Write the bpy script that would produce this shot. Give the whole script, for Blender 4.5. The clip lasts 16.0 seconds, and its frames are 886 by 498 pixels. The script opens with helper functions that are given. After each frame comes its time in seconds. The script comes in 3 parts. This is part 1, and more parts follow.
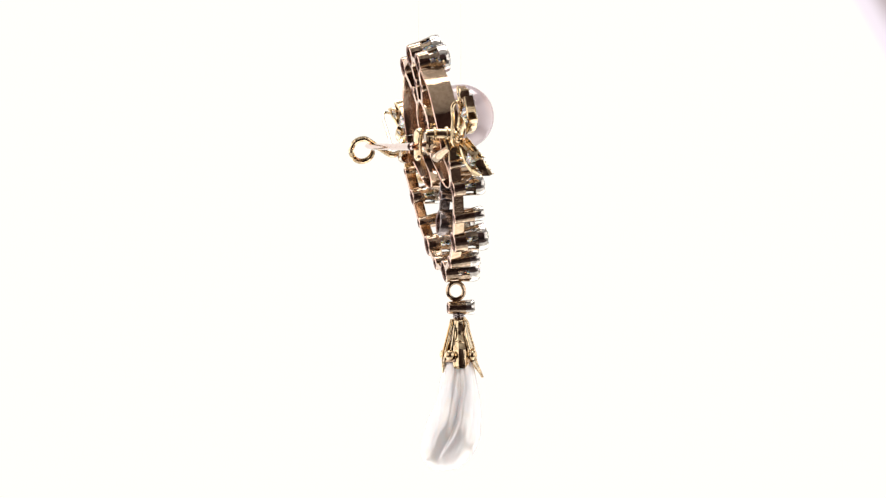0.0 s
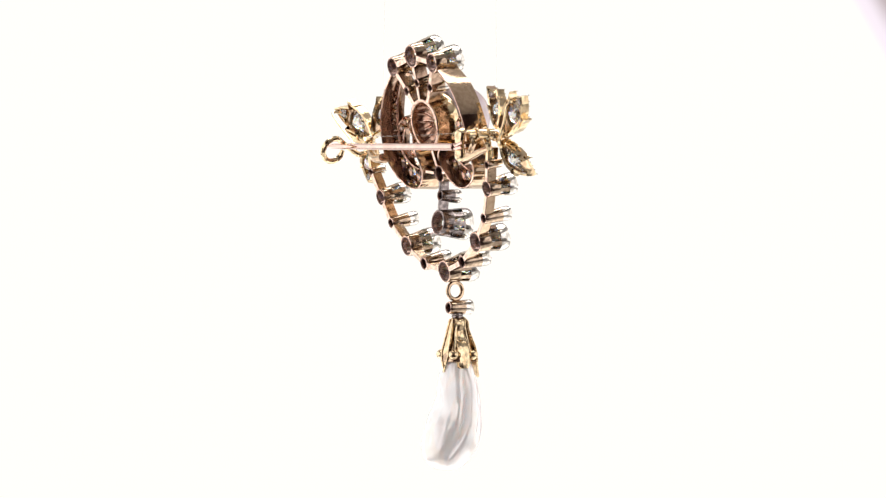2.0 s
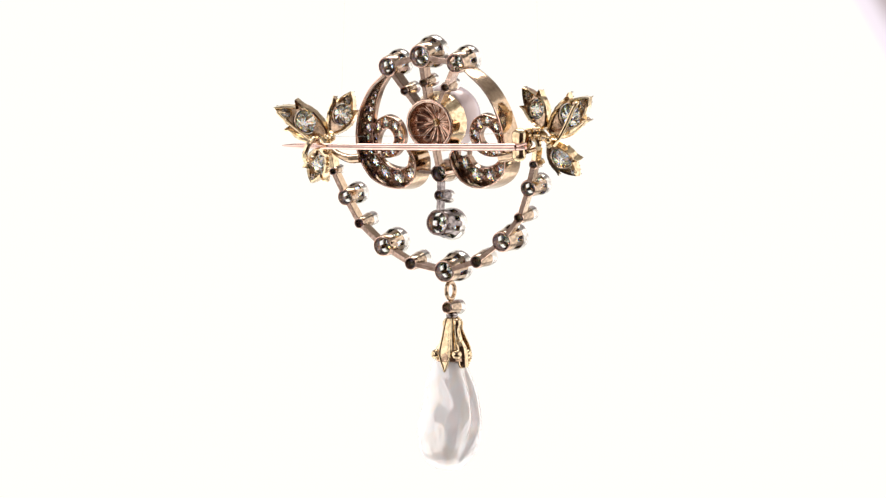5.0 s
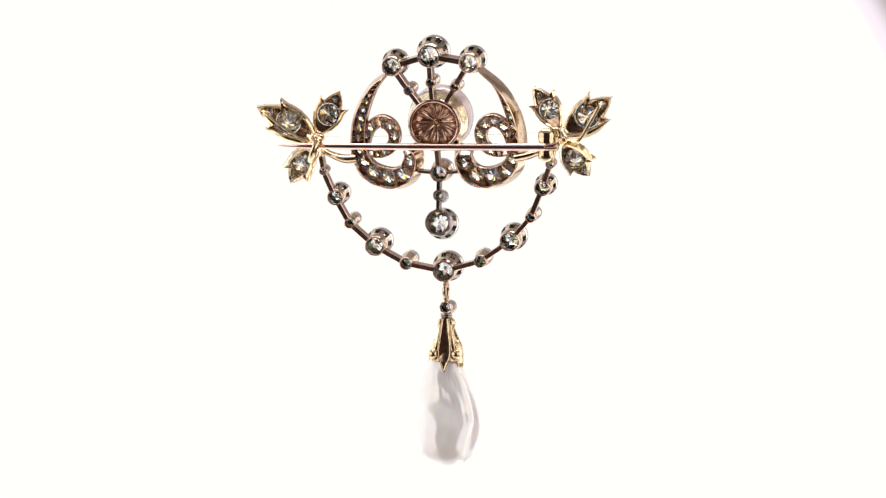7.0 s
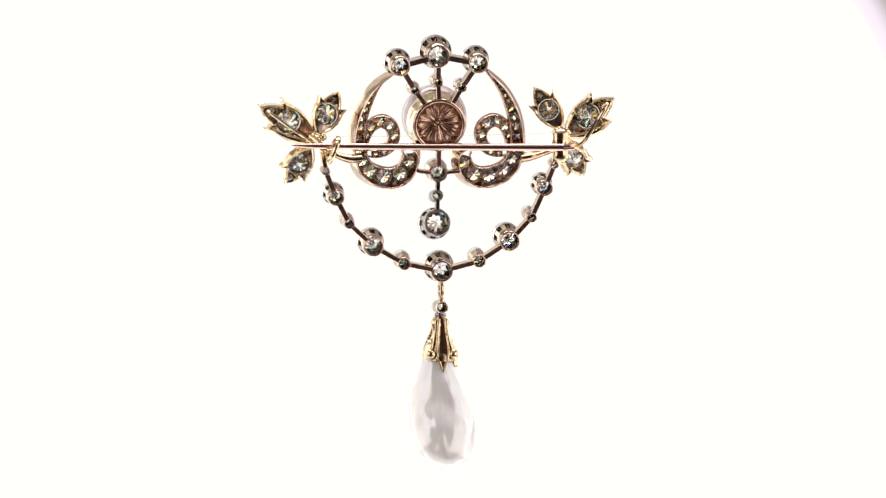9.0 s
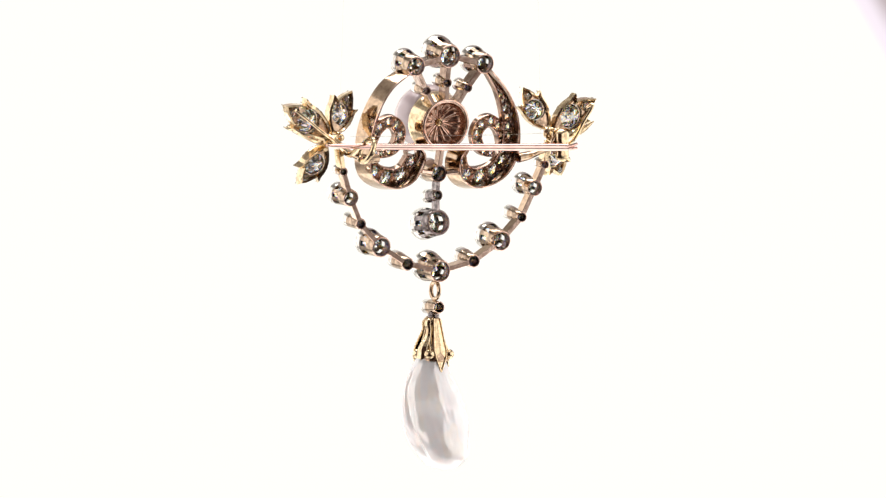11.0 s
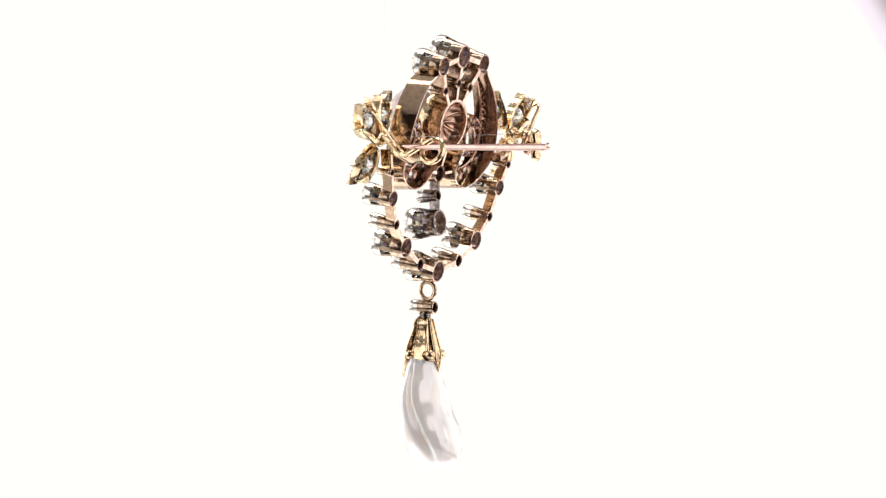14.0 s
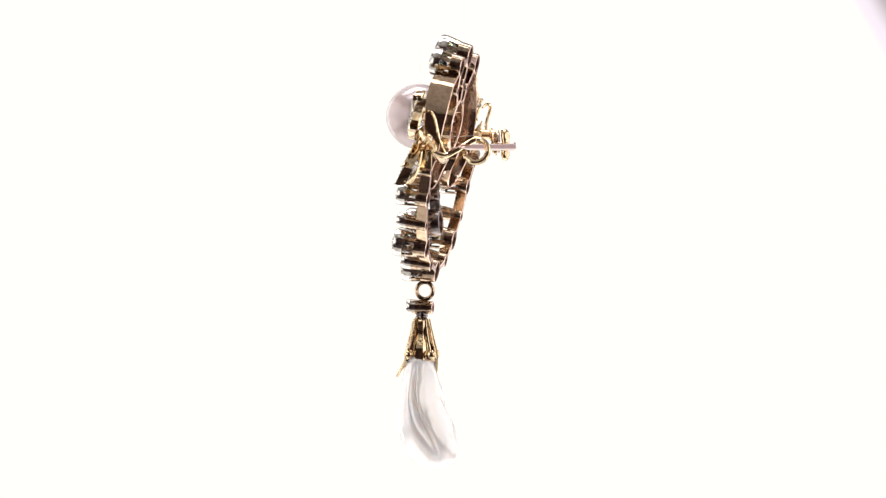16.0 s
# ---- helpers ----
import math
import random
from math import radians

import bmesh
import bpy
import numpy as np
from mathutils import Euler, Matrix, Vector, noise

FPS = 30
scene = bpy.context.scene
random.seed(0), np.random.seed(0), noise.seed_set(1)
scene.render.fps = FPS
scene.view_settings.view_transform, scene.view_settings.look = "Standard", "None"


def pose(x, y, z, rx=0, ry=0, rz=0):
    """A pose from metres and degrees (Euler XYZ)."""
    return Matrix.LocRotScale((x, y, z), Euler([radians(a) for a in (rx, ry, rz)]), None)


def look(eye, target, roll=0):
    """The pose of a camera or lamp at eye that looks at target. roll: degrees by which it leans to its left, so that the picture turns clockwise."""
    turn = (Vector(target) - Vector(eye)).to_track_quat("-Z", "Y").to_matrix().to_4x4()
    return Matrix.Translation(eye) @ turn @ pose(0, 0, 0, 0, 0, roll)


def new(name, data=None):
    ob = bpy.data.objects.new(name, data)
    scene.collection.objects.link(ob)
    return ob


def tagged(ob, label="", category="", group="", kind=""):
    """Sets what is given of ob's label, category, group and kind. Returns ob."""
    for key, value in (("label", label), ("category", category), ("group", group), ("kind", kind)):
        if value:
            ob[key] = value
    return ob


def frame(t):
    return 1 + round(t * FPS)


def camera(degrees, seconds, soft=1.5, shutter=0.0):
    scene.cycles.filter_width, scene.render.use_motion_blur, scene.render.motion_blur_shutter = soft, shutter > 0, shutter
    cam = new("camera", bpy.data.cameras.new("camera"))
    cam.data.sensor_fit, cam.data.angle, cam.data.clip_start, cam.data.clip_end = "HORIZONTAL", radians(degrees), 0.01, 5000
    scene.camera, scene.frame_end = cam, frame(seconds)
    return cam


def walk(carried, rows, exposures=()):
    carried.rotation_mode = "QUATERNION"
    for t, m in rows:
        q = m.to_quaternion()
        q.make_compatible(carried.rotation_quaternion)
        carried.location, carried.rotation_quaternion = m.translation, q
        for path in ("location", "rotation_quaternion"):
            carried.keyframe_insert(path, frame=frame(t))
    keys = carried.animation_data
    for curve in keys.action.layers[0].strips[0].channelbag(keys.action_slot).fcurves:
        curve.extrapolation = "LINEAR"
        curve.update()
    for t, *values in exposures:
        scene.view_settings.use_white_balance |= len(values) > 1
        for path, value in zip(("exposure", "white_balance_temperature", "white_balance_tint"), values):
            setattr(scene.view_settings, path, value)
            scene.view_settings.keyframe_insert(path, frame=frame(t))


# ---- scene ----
# One drawing unit of the jewel is 0.08 mm; its axis of turning is x = y = 0, z = 0 lies HANG metres above the floor.
U = 0.00008
HANG = 0.17

cam = camera(7.476, 16.0, soft=1.3)
EYE_FAR = 0.96
walk(cam, [
    (0.0, look((5.4 * U, -EYE_FAR * math.cos(0.0154), HANG + EYE_FAR * math.sin(0.0154)), (5.4 * U, 0, HANG), 0.3)),
    (16.0, look((5.4 * U, -EYE_FAR * math.cos(0.0154), HANG + EYE_FAR * math.sin(0.0154)), (5.4 * U, 0, HANG), 0.3)),
])

# turn of the hanging jewel about the upright, seconds and degrees
TURN = [(0, -78.8), (0.5, -74.1), (1, -69.4), (1.5, -64.6), (2, -59.7), (2.5, -54.7), (3, -49.6), (3.5, -44.5), (4, -39.5),
        (6.5, -15.6), (7, -10.9), (7.5, -6.3), (8, -1.7), (8.5, 3.1), (9, 8.1), (11.5, 34.4), (12, 39.5), (12.5, 44.7),
        (13, 49.7), (13.5, 54.7), (14, 59.7), (14.5, 64.7), (15, 69.6), (15.5, 74.4), (16, 79.1)]

# ---- light ----
world = bpy.data.worlds.new("dim_room")
scene.world = world
world.use_nodes = True
world.node_tree.nodes["Background"].inputs[0].default_value = (0.9, 0.95, 1.0, 1)
world.node_tree.nodes["Background"].inputs[1].default_value = 0.03
scene.view_settings.exposure = 0.0


def area_lamp(name, at, target, sx, sy, watts, color):
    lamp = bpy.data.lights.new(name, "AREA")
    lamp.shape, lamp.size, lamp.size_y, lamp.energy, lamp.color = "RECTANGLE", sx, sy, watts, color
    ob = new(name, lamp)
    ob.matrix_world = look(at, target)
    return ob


# tent lamps out of view, placed to suit the reflections in the metal
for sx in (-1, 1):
    area_lamp("lamp_side", (sx * 0.28, 0.06, 0.22), (0, 0.06, 0.22), 0.36, 0.34, 0.40, (1, 0.97, 0.94))
    area_lamp("lamp_side_front", (sx * 0.28, -0.29, 0.27), (0, -0.29, 0.27), 0.30, 0.30, 0.40, (1, 0.95, 0.93))
area_lamp("lamp_strip", (0, -0.03, 0.47), (0, 0, 0.17), 0.30, 0.04, 0.26, (1, 0.98, 0.95))
area_lamp("lamp_strip", (0, 0.12, 0.47), (0, 0, 0.17), 0.34, 0.08, 0.7, (1, 0.98, 0.95))
# rim lamps, unseen, added for bright edges on pearl and metal
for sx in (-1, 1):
    area_lamp("lamp_rim", (sx * 0.22, 0.27, 0.17), (0, 0, 0.15), 0.08, 0.30, 0.13, (1, 0.98, 0.96))
# unseen fill from below, added to whiten the drop pearl's underside
area_lamp("lamp_fill_below", (0, 0.08, 0.006), (0, 0.08, 0.3), 0.40, 0.20, 0.28, (1, 0.98, 0.95))
# unseen reddish fill, added to lift the dark faces towards the camera
area_lamp("lamp_fill_front", (0, -1.0, 1.66), (0, -1.0, 0), 0.8, 0.8, 4.0, (1, 0.78, 0.78))

# ---- materials ----


def material(name):
    m = bpy.data.materials.new(name)
    m.use_nodes = True
    nt = m.node_tree
    return m, nt, nt.nodes["Principled BSDF"]


def node(nt, kind, **values):
    n = nt.nodes.new(kind)
    for key, value in values.items():
        n.inputs[key.replace("_", " ")].default_value = value
    return n


def metal(name, light, dark, rough, scale=900.0, bump=0.15):
    m, nt, b = material(name)
    tc = nt.nodes.new("ShaderNodeTexCoord")
    big = node(nt, "ShaderNodeTexNoise", Scale=scale, Detail=4.0)
    fine = node(nt, "ShaderNodeTexNoise", Scale=scale * 6, Detail=3.0)
    for n in (big, fine):
        nt.links.new(tc.outputs["Object"], n.inputs["Vector"])
    ramp = nt.nodes.new("ShaderNodeValToRGB")
    ramp.color_ramp.elements[0].position, ramp.color_ramp.elements[1].position = 0.35, 0.62
    ramp.color_ramp.elements[0].color, ramp.color_ramp.elements[1].color = (*dark, 1), (*light, 1)
    nt.links.new(big.outputs["Fac"], ramp.inputs["Fac"])
    nt.links.new(ramp.outputs["Color"], b.inputs["Base Color"])
    r = nt.nodes.new("ShaderNodeMapRange")
    r.inputs["To Min"].default_value, r.inputs["To Max"].default_value = rough * 0.6, rough * 1.7
    nt.links.new(fine.outputs["Fac"], r.inputs["Value"])
    nt.links.new(r.outputs["Result"], b.inputs["Roughness"])
    bp = nt.nodes.new("ShaderNodeBump")
    bp.inputs["Strength"].default_value, bp.inputs["Distance"].default_value = bump, 0.0001
    nt.links.new(big.outputs["Fac"], bp.inputs["Height"])
    nt.links.new(bp.outputs["Normal"], b.inputs["Normal"])
    b.inputs["Metallic"].default_value = 1.0
    return m


ROSE = metal("rose_gold", (0.89, 0.66, 0.55), (0.63, 0.42, 0.33), 0.10, 1400.0, 0.14)
GOLD = metal("yellow_gold", (0.90, 0.72, 0.47), (0.57, 0.415, 0.255), 0.09, 1400.0, 0.22)
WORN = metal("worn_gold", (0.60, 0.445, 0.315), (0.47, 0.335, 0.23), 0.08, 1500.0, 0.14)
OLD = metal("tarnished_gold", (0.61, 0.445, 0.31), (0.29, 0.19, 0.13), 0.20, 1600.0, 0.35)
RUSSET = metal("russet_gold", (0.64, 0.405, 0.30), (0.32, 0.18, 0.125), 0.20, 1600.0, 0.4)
SILVER = metal("silver_front", (0.86, 0.82, 0.78), (0.48, 0.45, 0.41), 0.10, 1400.0, 0.25)
PINK = metal("polished_rose_gold", (0.84, 0.60, 0.54), (0.74, 0.49, 0.43), 0.08, 500.0, 0.02)
DARK = metal("blackened_silver", (0.38, 0.33, 0.32), (0.13, 0.11, 0.11), 0.16, 1400.0, 0.3)
# darker brown metal for the tubes' inward faces
INSIDE = metal("darker_inside", (0.36, 0.24, 0.21), (0.14, 0.085, 0.08), 0.25, 1400.0, 0.3)
# darker metals: bar sides and inner scroll walls, then the collets' outer tubes
SIDE = metal("darker_side", (0.40, 0.285, 0.215), (0.25, 0.165, 0.12), 0.12, 1500.0, 0.25)
TUBE = metal("darker_tube", (0.60, 0.465, 0.345), (0.28, 0.20, 0.145), 0.10, 1500.0, 0.2)


def diamond_material():
    """Old-cut diamond: clear, with a little fire (red, green and blue bend by different amounts)."""
    m, nt, b = material("diamond")
    out = next(n for n in nt.nodes if n.type == "OUTPUT_MATERIAL")
    total = None
    for colour, ior in (((0.95, 0, 0, 1), 2.393), ((0, 0.94, 0, 1), 2.417), ((0, 0, 0.925, 1), 2.452)):
        g = nt.nodes.new("ShaderNodeBsdfGlass")
        g.inputs["Color"].default_value = colour
        g.inputs["IOR"].default_value = ior
        g.inputs["Roughness"].default_value = 0.09
        if total is None:
            total = g
            continue
        add = nt.nodes.new("ShaderNodeAddShader")
        nt.links.new(total.outputs[0], add.inputs[0])
        nt.links.new(g.outputs[0], add.inputs[1])
        total = add
    nt.links.new(total.outputs[0], out.inputs["Surface"])
    nt.nodes.remove(b)
    return m


DIAMOND = diamond_material()

NYLON, _nt, _b = material("nylon")
_b.inputs["Transmission Weight"].default_value = 0.9
_b.inputs["IOR"].default_value = 1.12
_b.inputs["Roughness"].default_value = 0.1
_b.inputs["Base Color"].default_value = (0.95, 0.93, 0.92, 1)


def pearl_material(name, light, dark, scale, lustre, ridge, soft_skin, rough, coat):
    m, nt, b = material(name)
    tc = nt.nodes.new("ShaderNodeTexCoord")
    n = node(nt, "ShaderNodeTexNoise", Scale=scale, Detail=1.0)
    mp = nt.nodes.new("ShaderNodeMapping")
    mp.inputs["Scale"].default_value = (1.0, 1.0, 0.38)
    nt.links.new(tc.outputs["Object"], mp.inputs["Vector"])
    nt.links.new(mp.outputs["Vector"], n.inputs["Vector"])
    ramp = nt.nodes.new("ShaderNodeValToRGB")
    ramp.color_ramp.elements[0].position, ramp.color_ramp.elements[1].position = 0.25, 0.75
    ramp.color_ramp.elements[0].color, ramp.color_ramp.elements[1].color = (*dark, 1), (*light, 1)
    cool = ramp.color_ramp.elements.new(0.46)
    cool.color = (light[0] * 0.95, light[1] * 0.965, light[2] * 1.0, 1)
    warm = ramp.color_ramp.elements.new(0.55)
    warm.color = (light[0] * 1.0, light[1] * 0.955, light[2] * 0.92, 1)
    nt.links.new(n.outputs["Fac"], ramp.inputs["Fac"])
    nt.links.new(ramp.outputs["Color"], b.inputs["Base Color"])
    # two reliefs: broad growth ridges that run down the pearl, and a fine skin
    mp2 = nt.nodes.new("ShaderNodeMapping")
    mp2.inputs["Scale"].default_value = (1.0, 1.0, 0.22)
    mp2.inputs["Location"].default_value = (0.31, 0.17, 0.05)
    broad = node(nt, "ShaderNodeTexNoise", Scale=scale * 0.7, Detail=0.0)
    nt.links.new(tc.outputs["Object"], mp2.inputs["Vector"])
    nt.links.new(mp2.outputs["Vector"], broad.inputs["Vector"])
    bp0 = nt.nodes.new("ShaderNodeBump")
    bp0.inputs["Strength"].default_value, bp0.inputs["Distance"].default_value = 1.0, ridge
    nt.links.new(broad.outputs["Fac"], bp0.inputs["Height"])
    bp = nt.nodes.new("ShaderNodeBump")
    bp.inputs["Strength"].default_value, bp.inputs["Distance"].default_value = 0.5, 0.0003
    nt.links.new(n.outputs["Fac"], bp.inputs["Height"])
    nt.links.new(bp0.outputs["Normal"], bp.inputs["Normal"])
    nt.links.new(bp.outputs["Normal"], b.inputs["Normal"])
    b.inputs["Roughness"].default_value = rough
    b.inputs["Metallic"].default_value = lustre
    b.inputs["IOR"].default_value = 1.66
    b.inputs["Specular IOR Level"].default_value = 0.6
    b.inputs["Coat Weight"].default_value = coat
    b.inputs["Coat Roughness"].default_value = 0.03
    b.inputs["Coat IOR"].default_value = 1.6
    b.inputs["Subsurface Weight"].default_value = soft_skin
    b.inputs["Subsurface Radius"].default_value = (1.0, 0.85, 0.82)
    b.inputs["Subsurface Scale"].default_value = 0.006
    return m


PEARL = pearl_material("pink_pearl", (0.57, 0.465, 0.475), (0.50, 0.395, 0.41), 200.0, 0.2, 0.0, 0.1, 0.27, 0.25)
BAROQUE = pearl_material("white_baroque_pearl", (0.99, 0.945, 0.945), (0.93, 0.865, 0.88), 420.0, 0.11, 0.0006, 0.6, 0.12, 0.8)


def cloth(name, color, rough=0.9):
    m, nt, b = material(name)
    tc = nt.nodes.new("ShaderNodeTexCoord")
    n = node(nt, "ShaderNodeTexNoise", Scale=40.0, Detail=5.0)
    nt.links.new(tc.outputs["Object"], n.inputs["Vector"])
    mix = nt.nodes.new("ShaderNodeMix")
    mix.data_type = "RGBA"
    mix.inputs["A"].default_value = (*[c * 0.93 for c in color], 1)
    mix.inputs["B"].default_value = (*color, 1)
    nt.links.new(n.outputs["Fac"], mix.inputs["Factor"])
    nt.links.new(mix.outputs["Result"], b.inputs["Base Color"])
    b.inputs["Roughness"].default_value = rough
    return m


WHITE = cloth("white_tent_cloth", (0.50, 0.49, 0.48))
GREY = cloth("grey_room_paint", (0.36, 0.26, 0.25))
FLOOR = cloth("dark_floor_paint", (0.07, 0.05, 0.05))
BASE = cloth("white_base_cloth", (0.82, 0.81, 0.79))

# lit diffuser behind the jewel; a blurred dark upper corner is painted into its glow
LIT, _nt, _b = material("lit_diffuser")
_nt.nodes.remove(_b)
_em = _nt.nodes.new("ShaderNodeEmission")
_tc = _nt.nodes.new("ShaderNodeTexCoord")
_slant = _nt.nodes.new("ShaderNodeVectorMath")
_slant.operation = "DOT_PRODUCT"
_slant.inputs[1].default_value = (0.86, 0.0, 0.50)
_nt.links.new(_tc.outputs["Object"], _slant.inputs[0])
_corner_fade = _nt.nodes.new("ShaderNodeValToRGB")
_corner_fade.color_ramp.interpolation = "EASE"
_corner_fade.color_ramp.elements[0].position, _corner_fade.color_ramp.elements[0].color = 0.0, (1.06, 1.04, 0.972, 1)
_corner_fade.color_ramp.elements[1].position, _corner_fade.color_ramp.elements[1].color = 1.0, (0.50, 0.42, 0.42, 1)
_e2 = _corner_fade.color_ramp.elements.new(0.35)
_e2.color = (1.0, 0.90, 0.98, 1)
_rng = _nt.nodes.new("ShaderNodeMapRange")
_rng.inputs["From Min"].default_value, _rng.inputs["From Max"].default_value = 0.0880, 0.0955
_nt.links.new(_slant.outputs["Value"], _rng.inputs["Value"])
_nt.links.new(_rng.outputs["Result"], _corner_fade.inputs["Fac"])
_nt.links.new(_corner_fade.outputs["Color"], _em.inputs["Color"])
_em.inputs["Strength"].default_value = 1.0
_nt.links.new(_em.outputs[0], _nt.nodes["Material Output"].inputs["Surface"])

# ---- mesh helpers ----


def finish(bm, name, mat, scale=U, smooth=True, angle=35, hollow=None):
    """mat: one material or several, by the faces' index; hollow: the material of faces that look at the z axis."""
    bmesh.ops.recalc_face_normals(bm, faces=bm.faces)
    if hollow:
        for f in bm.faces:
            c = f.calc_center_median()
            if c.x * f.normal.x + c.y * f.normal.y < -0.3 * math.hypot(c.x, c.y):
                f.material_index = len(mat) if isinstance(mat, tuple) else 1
    bmesh.ops.scale(bm, vec=(scale, scale, scale), verts=bm.verts)
    me = bpy.data.meshes.new(name)
    for f in bm.faces:
        f.smooth = smooth
    if smooth:
        for e in bm.edges:
            if len(e.link_faces) == 2 and e.calc_face_angle(0) > radians(angle):
                e.smooth = False
    bm.to_mesh(me)
    bm.free()
    for one in (mat if isinstance(mat, tuple) else (mat,)) + ((hollow,) if hollow else ()):
        me.materials.append(one)
    return me


def part(name, bm, mat, parent, label="", m=None, smooth=True, angle=35, hollow=None):
    ob = new(name, finish(bm, name, mat, U, smooth, angle, hollow))
    ob.parent = parent
    if m is not None:
        ob.matrix_local = m
    if label:
        tagged(ob, label)
    return ob


def box(bm, x0, x1, y0, y1, z0, z1, bevel=0.0):
    m = Matrix.Translation(((x0 + x1) / 2, (y0 + y1) / 2, (z0 + z1) / 2)) @ Matrix.Diagonal((x1 - x0, y1 - y0, z1 - z0, 1))
    vs = bmesh.ops.create_cube(bm, size=1, matrix=m)["verts"]
    if bevel:
        es = list({e for v in vs for e in v.link_edges})
        bmesh.ops.bevel(bm, geom=es, offset=bevel, segments=2, affect="EDGES")


def lathe(bm, profile, seg=24, closed=True):
    """Turns (radius, height) pairs about z."""
    rows = []
    for r, h in profile:
        rows.append([bm.verts.new((r * math.cos(a), r * math.sin(a), h)) for a in (2 * math.pi * i / seg for i in range(seg))])
    pairs = list(zip(rows, rows[1:])) + ([(rows[-1], rows[0])] if closed else [])
    for a, b in pairs:
        for i in range(seg):
            j = (i + 1) % seg
            bm.faces.new((a[i], a[j], b[j], b[i]))
    return rows


def bead(bm, at, r, seg=10):
    bmesh.ops.create_uvsphere(bm, u_segments=seg, v_segments=max(6, seg // 2 + 1), radius=r, matrix=Matrix.Translation(at))


def smooth_path(points, n=6):
    """Catmull-Rom through points of any dimension."""
    p = [np.array(q, float) for q in points]
    p = [2 * p[0] - p[1]] + p + [2 * p[-1] - p[-2]]
    out = []
    for i in range(1, len(p) - 2):
        for k in range(n):
            t = k / n
            out.append(0.5 * (2 * p[i] + (p[i + 1] - p[i - 1]) * t + (2 * p[i - 1] - 5 * p[i] + 4 * p[i + 1] - p[i + 2]) * t * t
                              + (3 * p[i] - p[i - 1] - 3 * p[i + 1] + p[i + 2]) * t ** 3))
    out.append(p[-2])
    return out


def tube(bm, points, radius, seg=10, n=6):
    """A round wire along points; radius a number or one for each point."""
    radii = radius if isinstance(radius, (list, tuple)) else [radius] * len(points)
    path = smooth_path([(*q, r) for q, r in zip(points, radii)], n)
    pts = [Vector(q[:3]) for q in path]
    up = Vector((0.31, 0.17, 0.93))
    rings = []
    for i, c in enumerate(pts):
        d = (pts[min(i + 1, len(pts) - 1)] - pts[max(i - 1, 0)]).normalized()
        s = d.cross(up)
        s = s.normalized() if s.length > 1e-3 else Vector((1, 0, 0))
        up = s.cross(d).normalized()
        r = max(float(path[i][3]), 0.05)
        rings.append([bm.verts.new(c + r * (math.cos(a) * s + math.sin(a) * up)) for a in (2 * math.pi * k / seg for k in range(seg))])
    for a, b in zip(rings, rings[1:]):
        for i in range(seg):
            j = (i + 1) % seg
            bm.faces.new((a[i], a[j], b[j], b[i]))
    bm.faces.new(rings[0][::-1])
    bm.faces.new(rings[-1])


LEAN = radians(11.0)
OUT = Vector((0, math.cos(LEAN), math.sin(LEAN)))     # towards the jewel's front


def facing(at, n=OUT):
    """A local pose in drawing units: z along n, at the place given."""
    q = Vector(n).to_track_quat("Z", "Y").to_matrix().to_4x4()
    return Matrix.Translation(Vector(at) * U) @ q


def brilliant(bm, r, girdle, crown, pavilion, seg=8, spin=0.0):
    """A faceted stone on z: table in front (up), culet behind."""
    def ring(rad, h, off, n):
        out = []
        for i in range(n):
            a = spin + 2 * math.pi * (i + off) / n + (random.uniform(-0.09, 0.09) if rad < r else 0)
            q = rad * (random.uniform(0.88, 1.08) if rad < r else 1)
            out.append(bm.verts.new((q * math.cos(a), q * math.sin(a), h)))
        return out
    table = ring(r * 0.55, girdle + crown, 0.5, seg)
    star = ring(r * 0.80, girdle + crown * 0.55, 0.0, seg)
    up = ring(r, girdle + r * 0.03, 0.0, seg * 2)
    lo = ring(r, girdle - r * 0.03, 0.0, seg * 2)
    pav = ring(r * 0.66, girdle - pavilion * 0.52, 0.5, seg)
    tip = bm.verts.new((r * random.uniform(-0.1, 0.1), r * random.uniform(-0.1, 0.1), girdle - pavilion))
    bm.faces.new(table)
    for i in range(seg):
        j = (i + 1) % seg
        h = (i - 1) % seg
        bm.faces.new((table[h], star[i], table[i]))
        bm.faces.new((star[i], up[2 * i], up[2 * i + 1]))
        bm.faces.new((star[i], up[2 * i - 1], up[2 * i]))
        bm.faces.new((table[i], star[i], up[2 * i + 1], star[j]))
        bm.faces.new((lo[2 * i], pav[h], tip, pav[i]))
        bm.faces.new((lo[2 * i], pav[i], lo[2 * i + 1]))
        bm.faces.new((lo[2 * i + 1], pav[i], lo[2 * j]))
    n = seg * 2
    for i in range(n):
        bm.faces.new((up[i], lo[i], lo[(i + 1) % n], up[(i + 1) % n]))


def stone(parent, r, girdle, crown=None, pavilion=None, m=None, name="diamond", spin=0.0):
    bm = bmesh.new()
    brilliant(bm, r, girdle, crown or r * 0.34, pavilion or r * 0.84, 8, spin)
    return part(name, bm, DIAMOND, parent, "", m, smooth=False)


